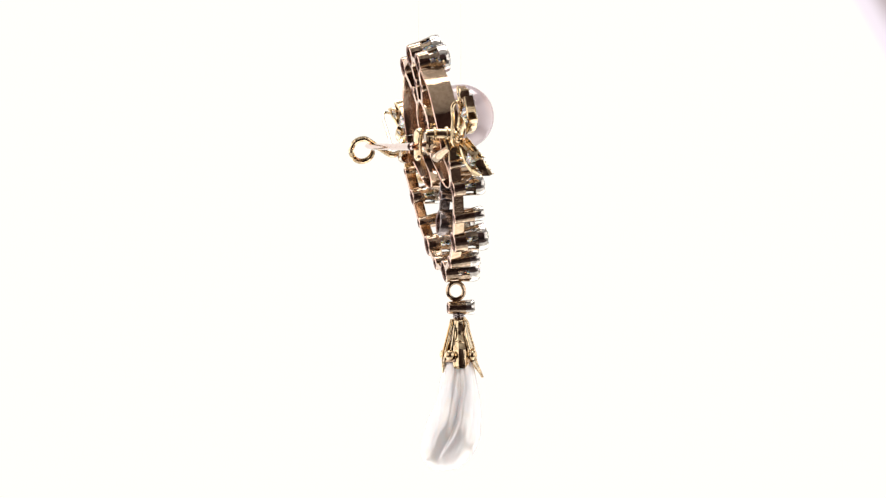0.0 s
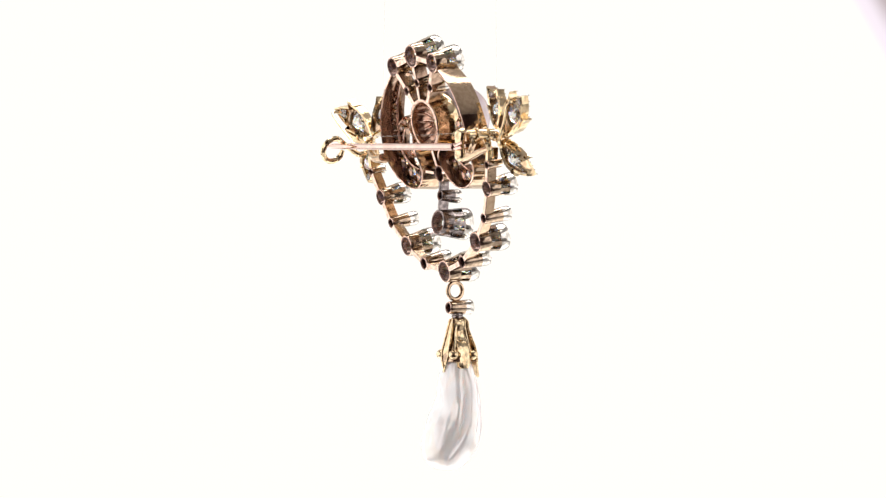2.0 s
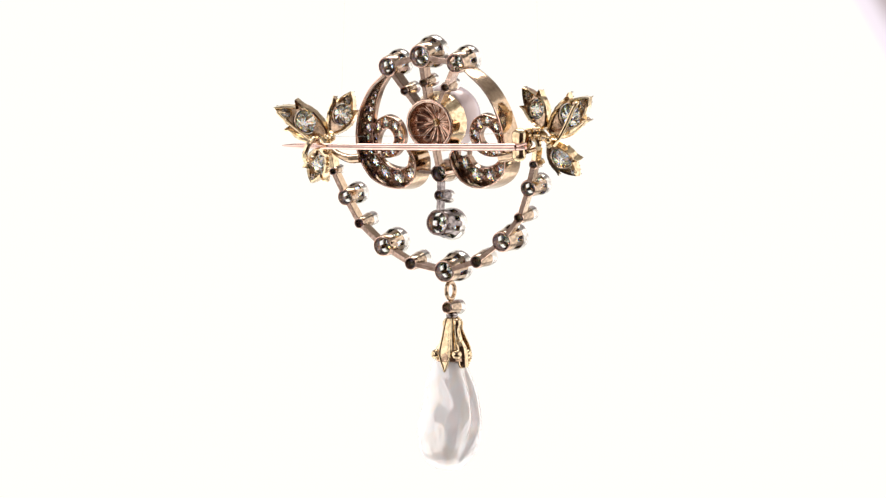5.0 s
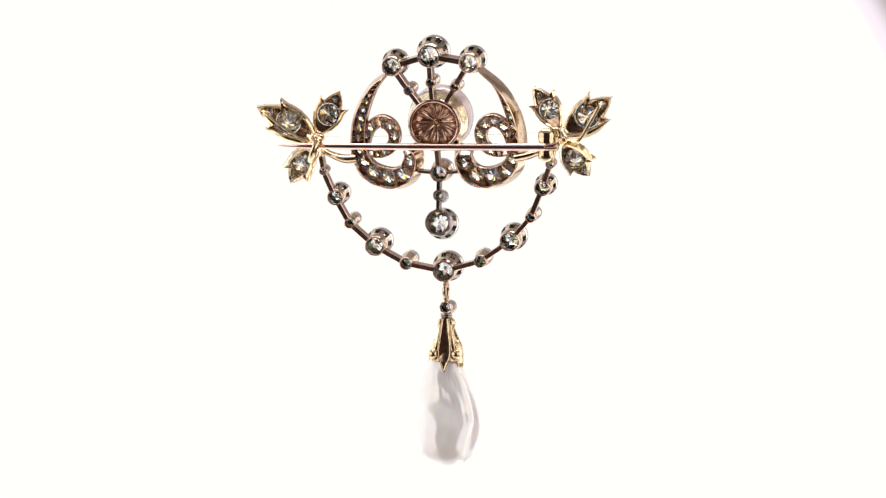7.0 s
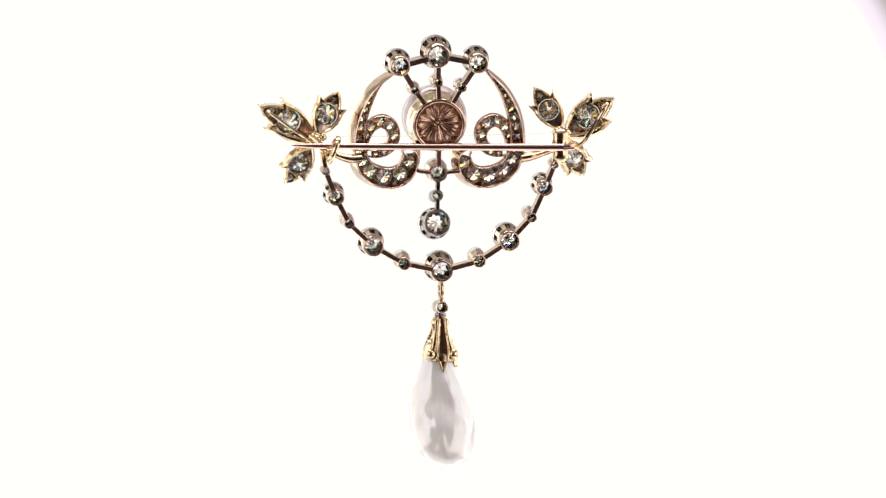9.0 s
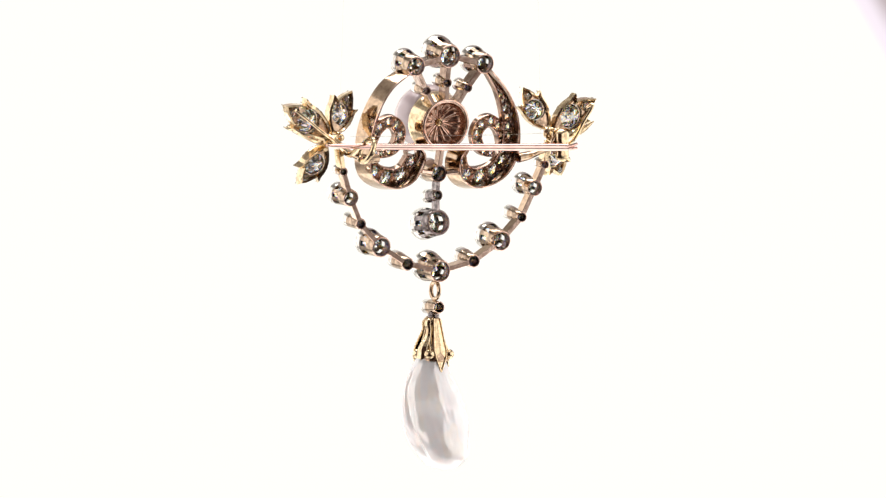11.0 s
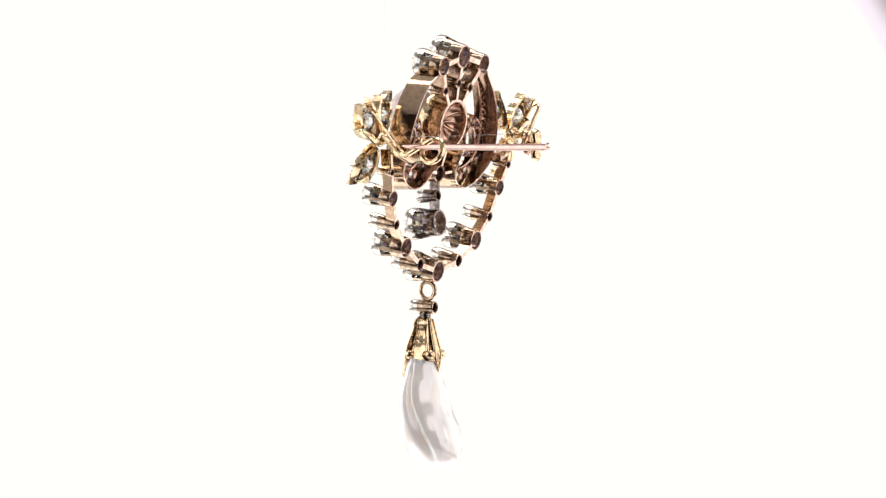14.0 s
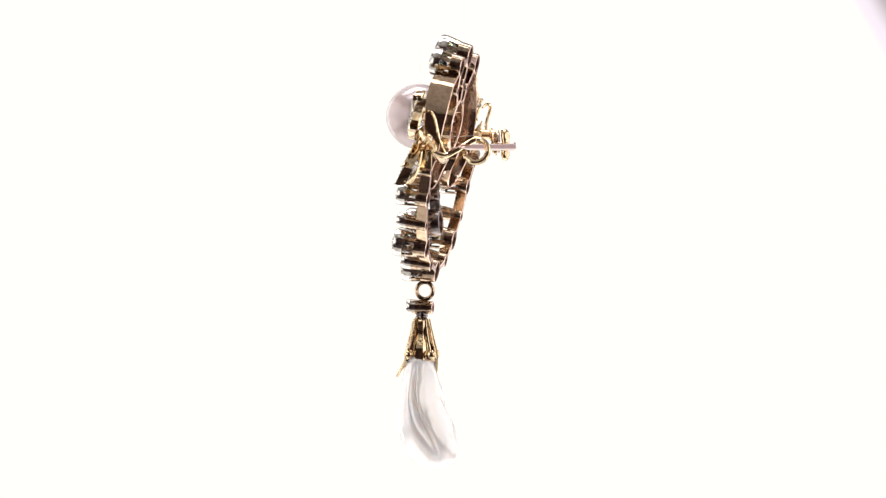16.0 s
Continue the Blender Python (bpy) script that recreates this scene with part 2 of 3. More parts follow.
def collet(parent, at, rb, rf, depth, slots=0, mat=None, n=OUT, label=""):
    """A tapered tube setting, narrow behind and wide in front, open at the back, with its stone."""
    mat = mat or ROSE
    bm = bmesh.new()
    w = max(1.8, rb * 0.13)
    lip = max(3.0, rb * 0.19)
    if slots:
        h1, h2 = depth * 0.38, depth * 0.71
        rm, rn = rb + (rf - rb) * 0.28, rb + (rf - rb) * 0.8
        lathe(bm, [(rb - lip, 1.6), (rb - lip * 0.8, 0.5), (rb - lip * 0.5, 0), (rb - lip * 0.2, 0.5), (rb, 1.6), (rm, h1), (rm - w, h1), (rb - lip, 3)], 28)
    else:
        h2 = depth * 0.66
        rn = rb + (rf - rb) * 0.85
        lathe(bm, [(rb - lip, 1.6), (rb - lip * 0.8, 0.5), (rb - lip * 0.5, 0), (rb - lip * 0.2, 0.5), (rb, 1.6), (rb + (rf - rb) * 0.3, depth * 0.3), (rn, h2), (rn - w, h2), (rb - lip, depth * 0.3)], 24)
    for f in bm.faces:                       # polished behind, darker metal along the tube
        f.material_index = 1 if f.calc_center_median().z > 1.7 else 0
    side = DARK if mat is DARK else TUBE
    ob = part("collet", bm, (mat, side), parent, label, facing(at, n), angle=50, hollow=INSIDE)
    for k in range(slots):
        a = 2 * math.pi * (k + 0.5) / slots
        half = 0.46 * math.pi / slots
        bm = bmesh.new()
        vs = []
        for r, h in ((rm, h1 - 1), (rn, h2 + 1)):
            for rr in (r, r - w):
                for s in (-half, half):
                    vs.append(bm.verts.new((rr * math.cos(a + s), rr * math.sin(a + s), h)))
        o0, o1, i0, i1, p0, p1, q0, q1 = vs
        for f in ((o0, o1, p1, p0), (i1, i0, q0, q1), (o0, p0, q0, i0), (o1, i1, q1, p1), (o0, i0, i1, o1), (p0, p1, q1, q0)):
            bm.faces.new(f)
        part("strut", bm, side, ob)
    bm = bmesh.new()
    lathe(bm, [(rn - w, h2), (rn, h2), (rf, depth * 0.82), (rf, depth * 0.95), (rf - 1.2, depth), (rf - 3.4, depth * 0.99), (rf - 3.6, depth * 0.84)], 28)
    grains = 8 if rf > 14 else 6
    for k in range(grains):
        a = 2 * math.pi * (k + 0.25) / grains
        bead(bm, ((rf - 2.2) * math.cos(a), (rf - 2.2) * math.sin(a), depth * 0.99), 1.9 if rf > 14 else 1.3, 8)
    part("front_rim", bm, SILVER, ob, "silver front rim with grains")
    stone(ob, rf - 2.6, depth * 0.92, rf * 0.36, depth * (0.60 if rf > 15 else 0.30), spin=random.random())
    return ob


def bar(parent, a, b, cut_a, cut_b, wide, deep, mat=None, n=OUT, name="link_bar", wide_b=None, side=None):
    """A flat strut from a to b, shortened at its ends, its back edge on the line."""
    a, b, n = Vector(a), Vector(b), Vector(n)
    d = (b - a).normalized()
    a, b = a + d * cut_a, b - d * cut_b
    s = d.cross(n).normalized()
    f = s.cross(d).normalized()
    if f.dot(n) < 0:
        f = -f
    bm = bmesh.new()
    vs = []
    for p, w in ((a, wide), (b, wide_b or wide)):
        c = min(w * 0.12, 0.8)
        for x, y in ((-w / 2, c), (-w / 2 + c, 0), (w / 2 - c, 0), (w / 2, c), (w / 2, deep), (-w / 2, deep)):
            vs.append(bm.verts.new(p + s * x + f * y))
    for i in range(6):
        j = (i + 1) % 6
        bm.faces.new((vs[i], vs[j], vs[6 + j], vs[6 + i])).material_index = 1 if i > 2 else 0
    bm.faces.new(vs[:6])
    bm.faces.new(vs[6:])
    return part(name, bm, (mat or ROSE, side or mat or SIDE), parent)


# ---- the light tent and the room round it ----


def panel(name, x0, x1, y0, y1, z0, z1, mat, label):
    bm = bmesh.new()
    box(bm, x0, x1, y0, y1, z0, z1)
    ob = new(name, finish(bm, name, mat, 1.0, False))
    return tagged(ob, label, "wall", kind="structure")


tagged(panel("floor", -0.30, 0.30, -0.15, 0.34, -0.01, 0.0, BASE, "white cloth floor of the photo light tent"), category="floor")
panel("wall_left", -0.31, -0.30, -0.46, 0.36, -0.01, 0.51, WHITE, "white cloth side wall of the light tent")
panel("wall_right", 0.30, 0.31, -0.46, 0.36, -0.01, 0.51, WHITE, "white cloth side wall of the light tent")
tagged(panel("ceiling", -0.30, 0.30, -0.46, 0.36, 0.50, 0.51, WHITE, "white cloth top of the light tent"), category="ceiling")
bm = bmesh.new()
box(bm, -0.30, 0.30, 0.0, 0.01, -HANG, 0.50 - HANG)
backdrop = tagged(new("backdrop", finish(bm, "backdrop", LIT, 1.0, False)), "glowing white diffuser panel behind the jewel, upper corner painted darker", "backdrop", kind="structure")
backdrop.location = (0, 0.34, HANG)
# unseen room, added so the gold reflects warm walls and a dark floor
panel("wall_room_back", -1.6, 1.6, 1.4, 1.45, -0.01, 1.7, GREY, "plain grey wall added out of view beyond the tent")
panel("wall_room_front", -1.6, 1.6, -2.05, -2.0, -0.01, 1.7, GREY, "plain grey wall added out of view behind the camera")
panel("wall_room_west", -1.65, -1.6, -2.0, 1.4, -0.01, 1.7, GREY, "plain grey wall added out of view beside the tent")
panel("wall_room_east", 1.6, 1.65, -2.0, 1.4, -0.01, 1.7, GREY, "plain grey wall added out of view beside the tent")
tagged(panel("ground", -1.65, 1.65, -2.05, 1.45, -0.06, -0.01, FLOOR, "plain dark floor added out of view under the tent"), category="floor")
tagged(panel("ceiling_room", -1.65, 1.65, -2.05, 1.45, 1.7, 1.75, GREY, "plain grey ceiling added out of view above the tent"), category="ceiling")

# ---- the brooch ----
brooch = tagged(new("brooch"), "antique rose gold and diamond garland brooch with a pink pearl", "brooch")
brooch.location = (0, 0, HANG)

# back of the settings: x, y (depth), z, back radius, front radius, depth, slots
SET = {
    "top": (-12, -55.5, 340, 21, 30, 57, 9), "tl": (-79.5, -54, 321.5, 18, 24.5, 54, 8), "tr": (59.5, -54.6, 327.5, 18, 25, 54, 8),
    "dl": (-51, -41, 279, 9, 12, 40, 0), "dm": (-10.7, -44, 293, 9, 12, 40, 0), "dr": (32, -42, 285, 9, 12, 40, 0),
    "low": (-3, -1, 133, 16, 21, 46, 0), "ps": (-4, 1, 95, 10, 12.5, 40, 0), "pend": (-4.3, -3, 47, 23, 29, 59, 9),
    "gl1": (-187.4, -15.3, 89.5, 15, 20, 54, 8), "gl2": (-162.6, -7.6, 43.6, 10, 13, 53, 0), "gl3": (-118, -1, 3.3, 18.5, 24.5, 59, 8),
    "gl4": (-62.6, 2.7, -27, 12, 16, 53, 0), "gb": (5, 5.3, -40, 20, 28, 59, 9), "gr4": (71.4, 2.4, -22, 12, 16, 53, 0),
    "gr3": (124.8, -2, 13.7, 18.5, 24.5, 59, 8), "gr2": (163, -8, 56, 10, 13, 53, 0), "gr1": (185.3, -15.3, 107.9, 15, 20, 54, 8),
    "gl0": (-207, -24.7, 135.5, 8, 8.5, 30, 0), "gr0": (200.6, -24.5, 149.6, 8.5, 9, 30, 0),
}
for key, (x, y, z, rb, rf, deep, slots) in SET.items():
    hung = key in ("ps", "pend")
    collet(brooch, (x, y, z), rb, rf, deep, slots, DARK if hung else ROSE, (0, 1, -0.05) if hung else OUT)


def link(a, b, wide=9, deep=22, mat=None, side=None):
    pa, pb = SET[a], SET[b]
    bar(brooch, pa[:3], pb[:3], pa[3] - 1.5, pb[3] - 1.5, wide, deep, mat, side=side)


CHAIN = ["gl0", "gl1", "gl2", "gl3", "gl4", "gb", "gr4", "gr3", "gr2", "gr1", "gr0"]
for a, b in zip(CHAIN, CHAIN[1:]):
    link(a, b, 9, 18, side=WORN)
for a, b in (("tl", "top"), ("top", "tr")):
    link(a, b, 10, 26)
for a, b in (("tl", "dl"), ("top", "dm"), ("tr", "dr")):
    link(a, b, 9, 24)
link("low", "ps", 7, 18, DARK)
link("ps", "pend", 7, 18, DARK)
CUP = Vector((-6, -31, 219))
for key in ("dl", "dm", "dr"):
    p = Vector(SET[key][:3])
    bar(brooch, p, CUP, 7, 44, 8, 24)
bar(brooch, SET["low"][:3], CUP, 15, 44, 8, 16)


def back_depth(z):
    """Depth of the scrolls' back edge at a height."""
    return float(np.interp(z, (60, 106, 135, 166, 240, 285, 321, 345), (4, -2, -12, -26, -40, -46, -54, -57)))


def channel(name, points, stones_from, flares, depths, starts, base, walls):
    """A channel-set scroll: two upright walls, a pierced floor and a row of stones. points: x, z, half width;
    starts: how far in from the back each wall begins; base: the floor's depth."""
    path = smooth_path(points, 7)
    xy = [Vector((q[0], q[1])) for q in path]
    nrm = []
    for i in range(len(xy)):
        d = (xy[min(i + 1, len(xy) - 1)] - xy[max(i - 1, 0)]).normalized()
        nrm.append(Vector((-d.y, d.x)))

    def place(q, h):
        return Vector((q.x, back_depth(q.y) + h * OUT.y, q.y + h * OUT.z))

    bm = bmesh.new()
    for sgn in (-1, 1):
        rows = []
        for i, c in enumerate(xy):
            w = path[i][2]
            o, n = c + nrm[i] * sgn * w, c + nrm[i] * sgn * max(w - walls, 0.2)
            h0 = starts[sgn > 0]
            rim = [place(o + (n - o) * f, h0 + h) for f, h in ((0, 2.2), (0.18, 0.7), (0.5, 0), (0.82, 0.7), (1, 2.2))]
            rows.append([bm.verts.new(p) for p in rim + [place(n, depths[sgn > 0]), place(o + nrm[i] * sgn * min(flares[sgn > 0], w * 0.7), depths[sgn > 0])]])
        for a, b in zip(rows, rows[1:]):
            for k in range(7):
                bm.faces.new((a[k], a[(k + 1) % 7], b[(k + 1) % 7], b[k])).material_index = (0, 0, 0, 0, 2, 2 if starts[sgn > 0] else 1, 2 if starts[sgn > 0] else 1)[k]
        bm.faces.new(rows[0])
        bm.faces.new(rows[-1])
    for end in (0, -1):                      # closing walls
        c, n, w = xy[end], nrm[end], path[end][2]
        q = [place(c + n * w, starts[1] + 0.6), place(c - n * w, starts[0] + 0.6), place(c - n * w, depths[0]), place(c + n * w, depths[1])]
        bm.faces.new([bm.verts.new(v) for v in q])
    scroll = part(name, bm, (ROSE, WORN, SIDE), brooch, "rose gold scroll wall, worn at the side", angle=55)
    # cells with one stone each
    s = [0.0]
    for a, b in zip(xy, xy[1:]):
        s.append(s[-1] + (b - a).length)

    def at(t):
        t = min(max(t, 0), s[-1])
        x = np.interp(t, s, [q[0] for q in path])
        z = np.interp(t, s, [q[1] for q in path])
        w = np.interp(t, s, [q[2] for q in path])
        nx, nz = np.interp(t, s, [q.x for q in nrm]), np.interp(t, s, [q.y for q in nrm])
        return Vector((x, z)), Vector((nx, nz)).normalized(), float(w)

    pos = stones_from
    floor_bm = bmesh.new()
    spots = []
    while True:
        _, _, w = at(pos)
        step = max(2 * w - 2.5, 6.0)
        if pos + step > s[-1] + 1:
            break
        ring_o, ring_m, ring_i, ring_d = [], [], [], []
        c, _, wm = at(pos + step / 2)
        r = max(min(wm - walls * 0.7, step / 2 - 0.5), 1.8)
        for k in range(16):
            a = 2 * math.pi * k / 16
            ca, sa = math.cos(a), math.sin(a)
            m = max(abs(ca), abs(sa))
            p, n, wl = at(pos + step / 2 + ca / m * step / 2)
            o = p + n * (sa / m) * (wl - walls * 0.6)
            _, nc, _ = at(pos + step / 2)
            t = Vector((nc.y, -nc.x))
            i_ = c + t * ca * r + nc * sa * r
            edge = base - 3.0 if abs(abs(ca) - m) < 1e-6 else base + 2.0
            ring_o.append(floor_bm.verts.new(place(o, edge)))
            ring_m.append(floor_bm.verts.new(place(c + (i_ - c) * 1.07, base - 1.0)))
            ring_i.append(floor_bm.verts.new(place(c + (i_ - c) * 1.02, base - 3.0)))
            ring_d.append(floor_bm.verts.new(place(c + (i_ - c) * 0.94, base + 8.0)))
        for k in range(16):
            j = (k + 1) % 16
            floor_bm.faces.new((ring_o[k], ring_o[j], ring_m[j], ring_m[k]))
            floor_bm.faces.new((ring_m[k], ring_m[j], ring_i[j], ring_i[k])).material_index = 1
            floor_bm.faces.new((ring_i[k], ring_i[j], ring_d[j], ring_d[k])).material_index = 1
        spots.append((c, wm, r))
        pos += step
    bmesh.ops.remove_doubles(floor_bm, verts=floor_bm.verts, dist=0.05)
    for k, (c, w, r) in enumerate(spots):    # setting grains between the stones
        _, n, wl = at(min(stones_from + sum(2 * q[1] - 2.5 for q in spots[:k + 1]), s[-1]))
        mid = (c + spots[min(k + 1, len(spots) - 1)][0]) / 2
        for sgn in (-1, 1):
            seen = len(floor_bm.faces)
            bead(floor_bm, place(mid + n * sgn * max(wl - walls - 1.6, 0.5), base - 3.0), min(1.9, 0.3 * w), 7)
            floor_bm.faces.ensure_lookup_table()
            for f in floor_bm.faces[seen:]:
                f.material_index = 1
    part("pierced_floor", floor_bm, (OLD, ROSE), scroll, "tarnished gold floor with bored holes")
    for c, w, r in spots:
        stone(scroll, r + 0.8, base + 7.0 + r * 0.2, r * 0.45, r * 0.72 + 1.5, facing(place(c, 0)), spin=random.random())


OUTER = [(-90, 307, 2), (-112, 281, 6), (-130, 247, 9), (-140, 213, 10.5), (-142, 181, 11.5), (-137, 155, 13), (-125, 137, 14.5), (-104, 126, 15.5),
         (-81, 123, 16), (-62, 131, 15.5), (-52, 146, 14.5), (-50, 161, 13), (-57, 172, 9)]
INNER = [(-131, 176, 8.5), (-127, 200, 10), (-116, 219, 10.5), (-98, 228, 11), (-82, 220, 12), (-75, 204, 11), (-79, 188, 10), (-90, 176, 9), (-106, 171, 7.5), (-122, 172, 6.5)]
AXIS = -3.5
for pts, first, flares, depths, starts, base, walls in ((OUTER, 24, (8, 1), (41, 39), (0, 25), 28, 3.2), (INNER, 4, (1, 1), (40, 40), (27, 27), 30, 2.2)):
    channel("scroll", [(x - 4 * (z < 290) - 4 * (pts is INNER), z - 2 * (z < 140) - 9 * (pts is INNER), w) for x, z, w in pts], first, flares, depths, starts, base, walls)
    channel("scroll", [(75, 314, 2)] * (pts is OUTER) + [(2 * AXIS - x + 4 * (pts is INNER), z - 6 * (pts is INNER), w) for x, z, w in pts[pts is OUTER:]], first, flares[::-1], depths[::-1], starts[::-1], base, walls)
# struts from the scrolls to the low setting, and arms to the sprays
bar(brooch, (-40, -7, 137), SET["low"][:3], 0, 15, 6, 14)
bar(brooch, (34, -7, 137), SET["low"][:3], 0, 15, 6, 14)
for pts in ([(-146, -30, 160), (-166, -32, 159), (-190, -30, 166), (-214, -24, 178)], [(140, -30, 162), (160, -30, 166), (184, -28, 173), (208, -24, 180)]):
    bm = bmesh.new()
    tube(bm, pts, [9, 8, 6, 5], 12, 5)
    for v in bm.verts:
        v.co.y += 0.4 * (v.co.y + 28)
    part("arm", bm, WORN, brooch, "tapered gold arm to the spray")
bar(brooch, SET["gl0"][:3], (-214, -26, 176), 7, 0, 8, 20, GOLD, name="stem")
bar(brooch, SET["gr0"][:3], (206, -26, 180), 7, 0, 9, 20, GOLD, name="stem")

# pearl cup with a ribbed hollow behind, and the pearl
bm = bmesh.new()
lathe(bm, [(40.0, 2.2), (41.0, 0.7), (43.4, 0), (45.8, 0.7), (46.8, 2.2), (47.4, 6), (50.2, 20), (54.0, 34), (54.6, 40), (53.0, 43), (50.5, 41), (48, 26), (42.5, 12)], 48)
for f in bm.faces:
    f.material_index = 1 if f.calc_center_median().z > 4 else 0
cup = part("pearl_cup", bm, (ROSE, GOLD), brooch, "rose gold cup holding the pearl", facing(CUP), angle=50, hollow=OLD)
bm = bmesh.new()
rows = lathe(bm, [(43, 6), (40.5, 15), (35, 22), (26, 26.5), (15, 28.6), (8, 29), (3, 29)], 104, closed=False)
for v in bm.verts:                          # thirteen scalloped flutes
    r = math.hypot(v.co.x, v.co.y)
    v.co.z += 0.11 * r * abs(math.sin(6.5 * (math.atan2(v.co.y, v.co.x) - 2 * math.pi * 0.3 / 13))) - 0.04 * r
bm.faces.new(rows[-1])
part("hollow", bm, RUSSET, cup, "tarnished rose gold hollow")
for k in range(13):
    a = 2 * math.pi * (k + 0.3) / 13
    bm = bmesh.new()
    tube(bm, [(r * math.cos(a), r * math.sin(a), h) for r, h in ((42, 5), (39.5, 13.2), (34, 20.5), (25, 25.4), (15, 28), (7, 28.6))], [1.4, 1.4, 1.4, 1.3, 1.1, 1.0], 8, 3)
    part("rib", bm, ROSE, cup)
bm = bmesh.new()
bead(bm, (0, 0, 26.5), 4.2, 14)
lathe(bm, [(4.5, 26.8), (6.5, 25.8), (7.2, 27.4), (6, 29)], 18)
part("boss", bm, GOLD, cup, "round gold pip")
bm = bmesh.new()
bmesh.ops.create_uvsphere(bm, u_segments=48, v_segments=32, radius=58)
for v in bm.verts:
    v.co *= 1 + 0.012 * noise.noise(v.co * 0.025)
    v.co.y = max(v.co.y, -32.0 + 0.02 * v.co.y)
pearl = part("pearl", bm, PEARL, brooch, "large round pale pink pearl", Matrix.Translation(Vector((-6, 38, 234)) * U))

# leaves: outline along the leaf, from its base (0) to the tip (1), half widths relative to its length
SIDE = [(0.0, 0.05), (0.08, 0.12), (0.20, 0.20), (0.36, 0.26), (0.50, 0.275), (0.60, 0.27), (0.73, 0.30), (0.67, 0.19), (0.76, 0.155), (0.87, 0.10)]


def leaf(base, tip, size, thick=18, bow=6, spin=0.0, rim=0.79, lip=2.2):
    """A pierced leaf with two spurs and a pointed tip; one large and one small stone."""
    base, tip = Vector(base), Vector(tip)
    along = tip - base
    length = along.length
    d = along / length
    n = (OUT - d * OUT.dot(d)).normalized()
    n = Matrix.Rotation(spin, 3, d) @ n
    s = d.cross(n).normalized()

    def place(u, v, h):
        return base + d * (u * length) + s * (v * length * size) + n * (h + bow * 4 * u * (1 - u))

    raw = SIDE + [(1.0, 0.0)] + [(u, -v) for u, v in reversed(SIDE)]
    outline = []
    for (u0, v0), (u1, v1) in zip(raw, raw[1:] + raw[:1]):
        for k in range(3):
            outline.append((u0 + (u1 - u0) * k / 3, v0 + (v1 - v0) * k / 3))
    cu = 0.46
    rin = 0.215 * size * length
    bm = bmesh.new()
    rings = {k: [] for k in "abcdefg"}
    for k, (u, v) in enumerate(outline):
        v *= 1 + 0.025 * (k % 2)
        iu, iv = cu + (u - cu) * (rim + 0.08), v * rim
        ang = math.atan2(v * size, u - cu)
        hu, hv = cu + math.cos(ang) * rin / length, math.sin(ang) * rin / length / size
        for key, q in (("a", (u, v, lip)), ("b", ((u + iu) / 2, (v + iv) / 2, 0)), ("c", (iu, iv, 2.0)), ("d", (iu, iv, 6)), ("e", (hu, hv, 5)), ("f", (hu, hv, thick)), ("g", (u, v, thick - 2))):
            rings[key].append(bm.verts.new(place(*q)))
    order = "abcdefg"
    k = len(outline)
    for a, b in zip(order, order[1:] + order[:1]):
        for i in range(k):
            j = (i + 1) % k
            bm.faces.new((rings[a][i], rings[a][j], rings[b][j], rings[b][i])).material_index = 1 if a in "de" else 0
    bmesh.ops.remove_doubles(bm, verts=bm.verts, dist=0.01)
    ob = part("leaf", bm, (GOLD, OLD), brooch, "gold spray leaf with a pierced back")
    bm = bmesh.new()
    for u, v in outline[::2]:
        bead(bm, place(u, v * 0.955, thick - 0.6), 1.25, 6)
    part("beaded_edge", bm, SILVER, ob, "silver beaded front edge")
    for a in (0.7, 2.3, 3.9, 5.4):
        bm = bmesh.new()
        bead(bm, place(cu + math.cos(a) * rin * 1.06 / length, math.sin(a) * rin * 1.06 / length / size, 4.0), 2.3, 8)
        part("claw", bm, GOLD, ob)
    stone(ob, rin * 0.97, thick * 0.75, rin * 0.4, rin * 0.84, facing(place(cu, 0, 0), n), spin=random.random())
    bm = bmesh.new()
    r2 = 0.085 * length
    lathe(bm, [(r2, 4), (r2 + 1.2, 2.5), (r2 + 2.2, 4), (r2 + 2.2, 6), (r2, 6)], 16)
    part("small_bezel", bm, GOLD, ob, "", facing(place(0.80, 0, 0), n))
    stone(ob, r2, 4.0, r2 * 0.4, r2 * 0.7, facing(place(0.80, 0, 0), n), spin=random.random())
    return ob


leaf((-226, -14, 197), (-326, -35, 249), 0.92, bow=5)
leaf((-219, -16, 203), (-181, -9, 279), 1.10, bow=5)
leaf((-232, -14, 180), (-276, 12, 111), 1.10, bow=-6, rim=0.66, lip=9)
leaf((225, -14, 206), (309, -21, 268), 1.0, bow=5)
leaf((214, -14, 214), (165.5, -6, 288), 0.98, bow=5)
leaf((221, -12, 188), (264, 27, 127), 1.15, bow=-6, rim=0.66, lip=9)

# curved side blades of the long leaves
for pts in ([(-230, -14, 190), (-250, -18, 190), (-278, -22, 198), (-304, -22, 210)], [(230, -12, 200), (256, -14, 203), (280, -16, 212), (304, -18, 228)]):
    bm = bmesh.new()
    tube(bm, pts, [3.0, 6.5, 6.0, 1.0], 10, 5)
    part("leaf_blade", bm, GOLD, brooch, "curved gold blade beside a leaf")

# knots where the leaves meet, and the gold wires behind the long leaves
bm = bmesh.new()
for q, r in (((-222, -16, 193), 9), ((-212, -20, 196), 7), ((-230, -12, 187), 7)):
    bead(bm, q, r, 12)
tube(bm, [(-236, -20, 200), (-224, -26, 190), (-212, -30, 178), (-206, -26, 168)], [3, 5, 5, 4], 8)
part("spray_knot", bm, GOLD, brooch)
bm = bmesh.new()
for q, r in (((216, -16, 200), 9), ((206, -20, 204), 7), ((224, -12, 194), 7)):
    bead(bm, q, r, 12)
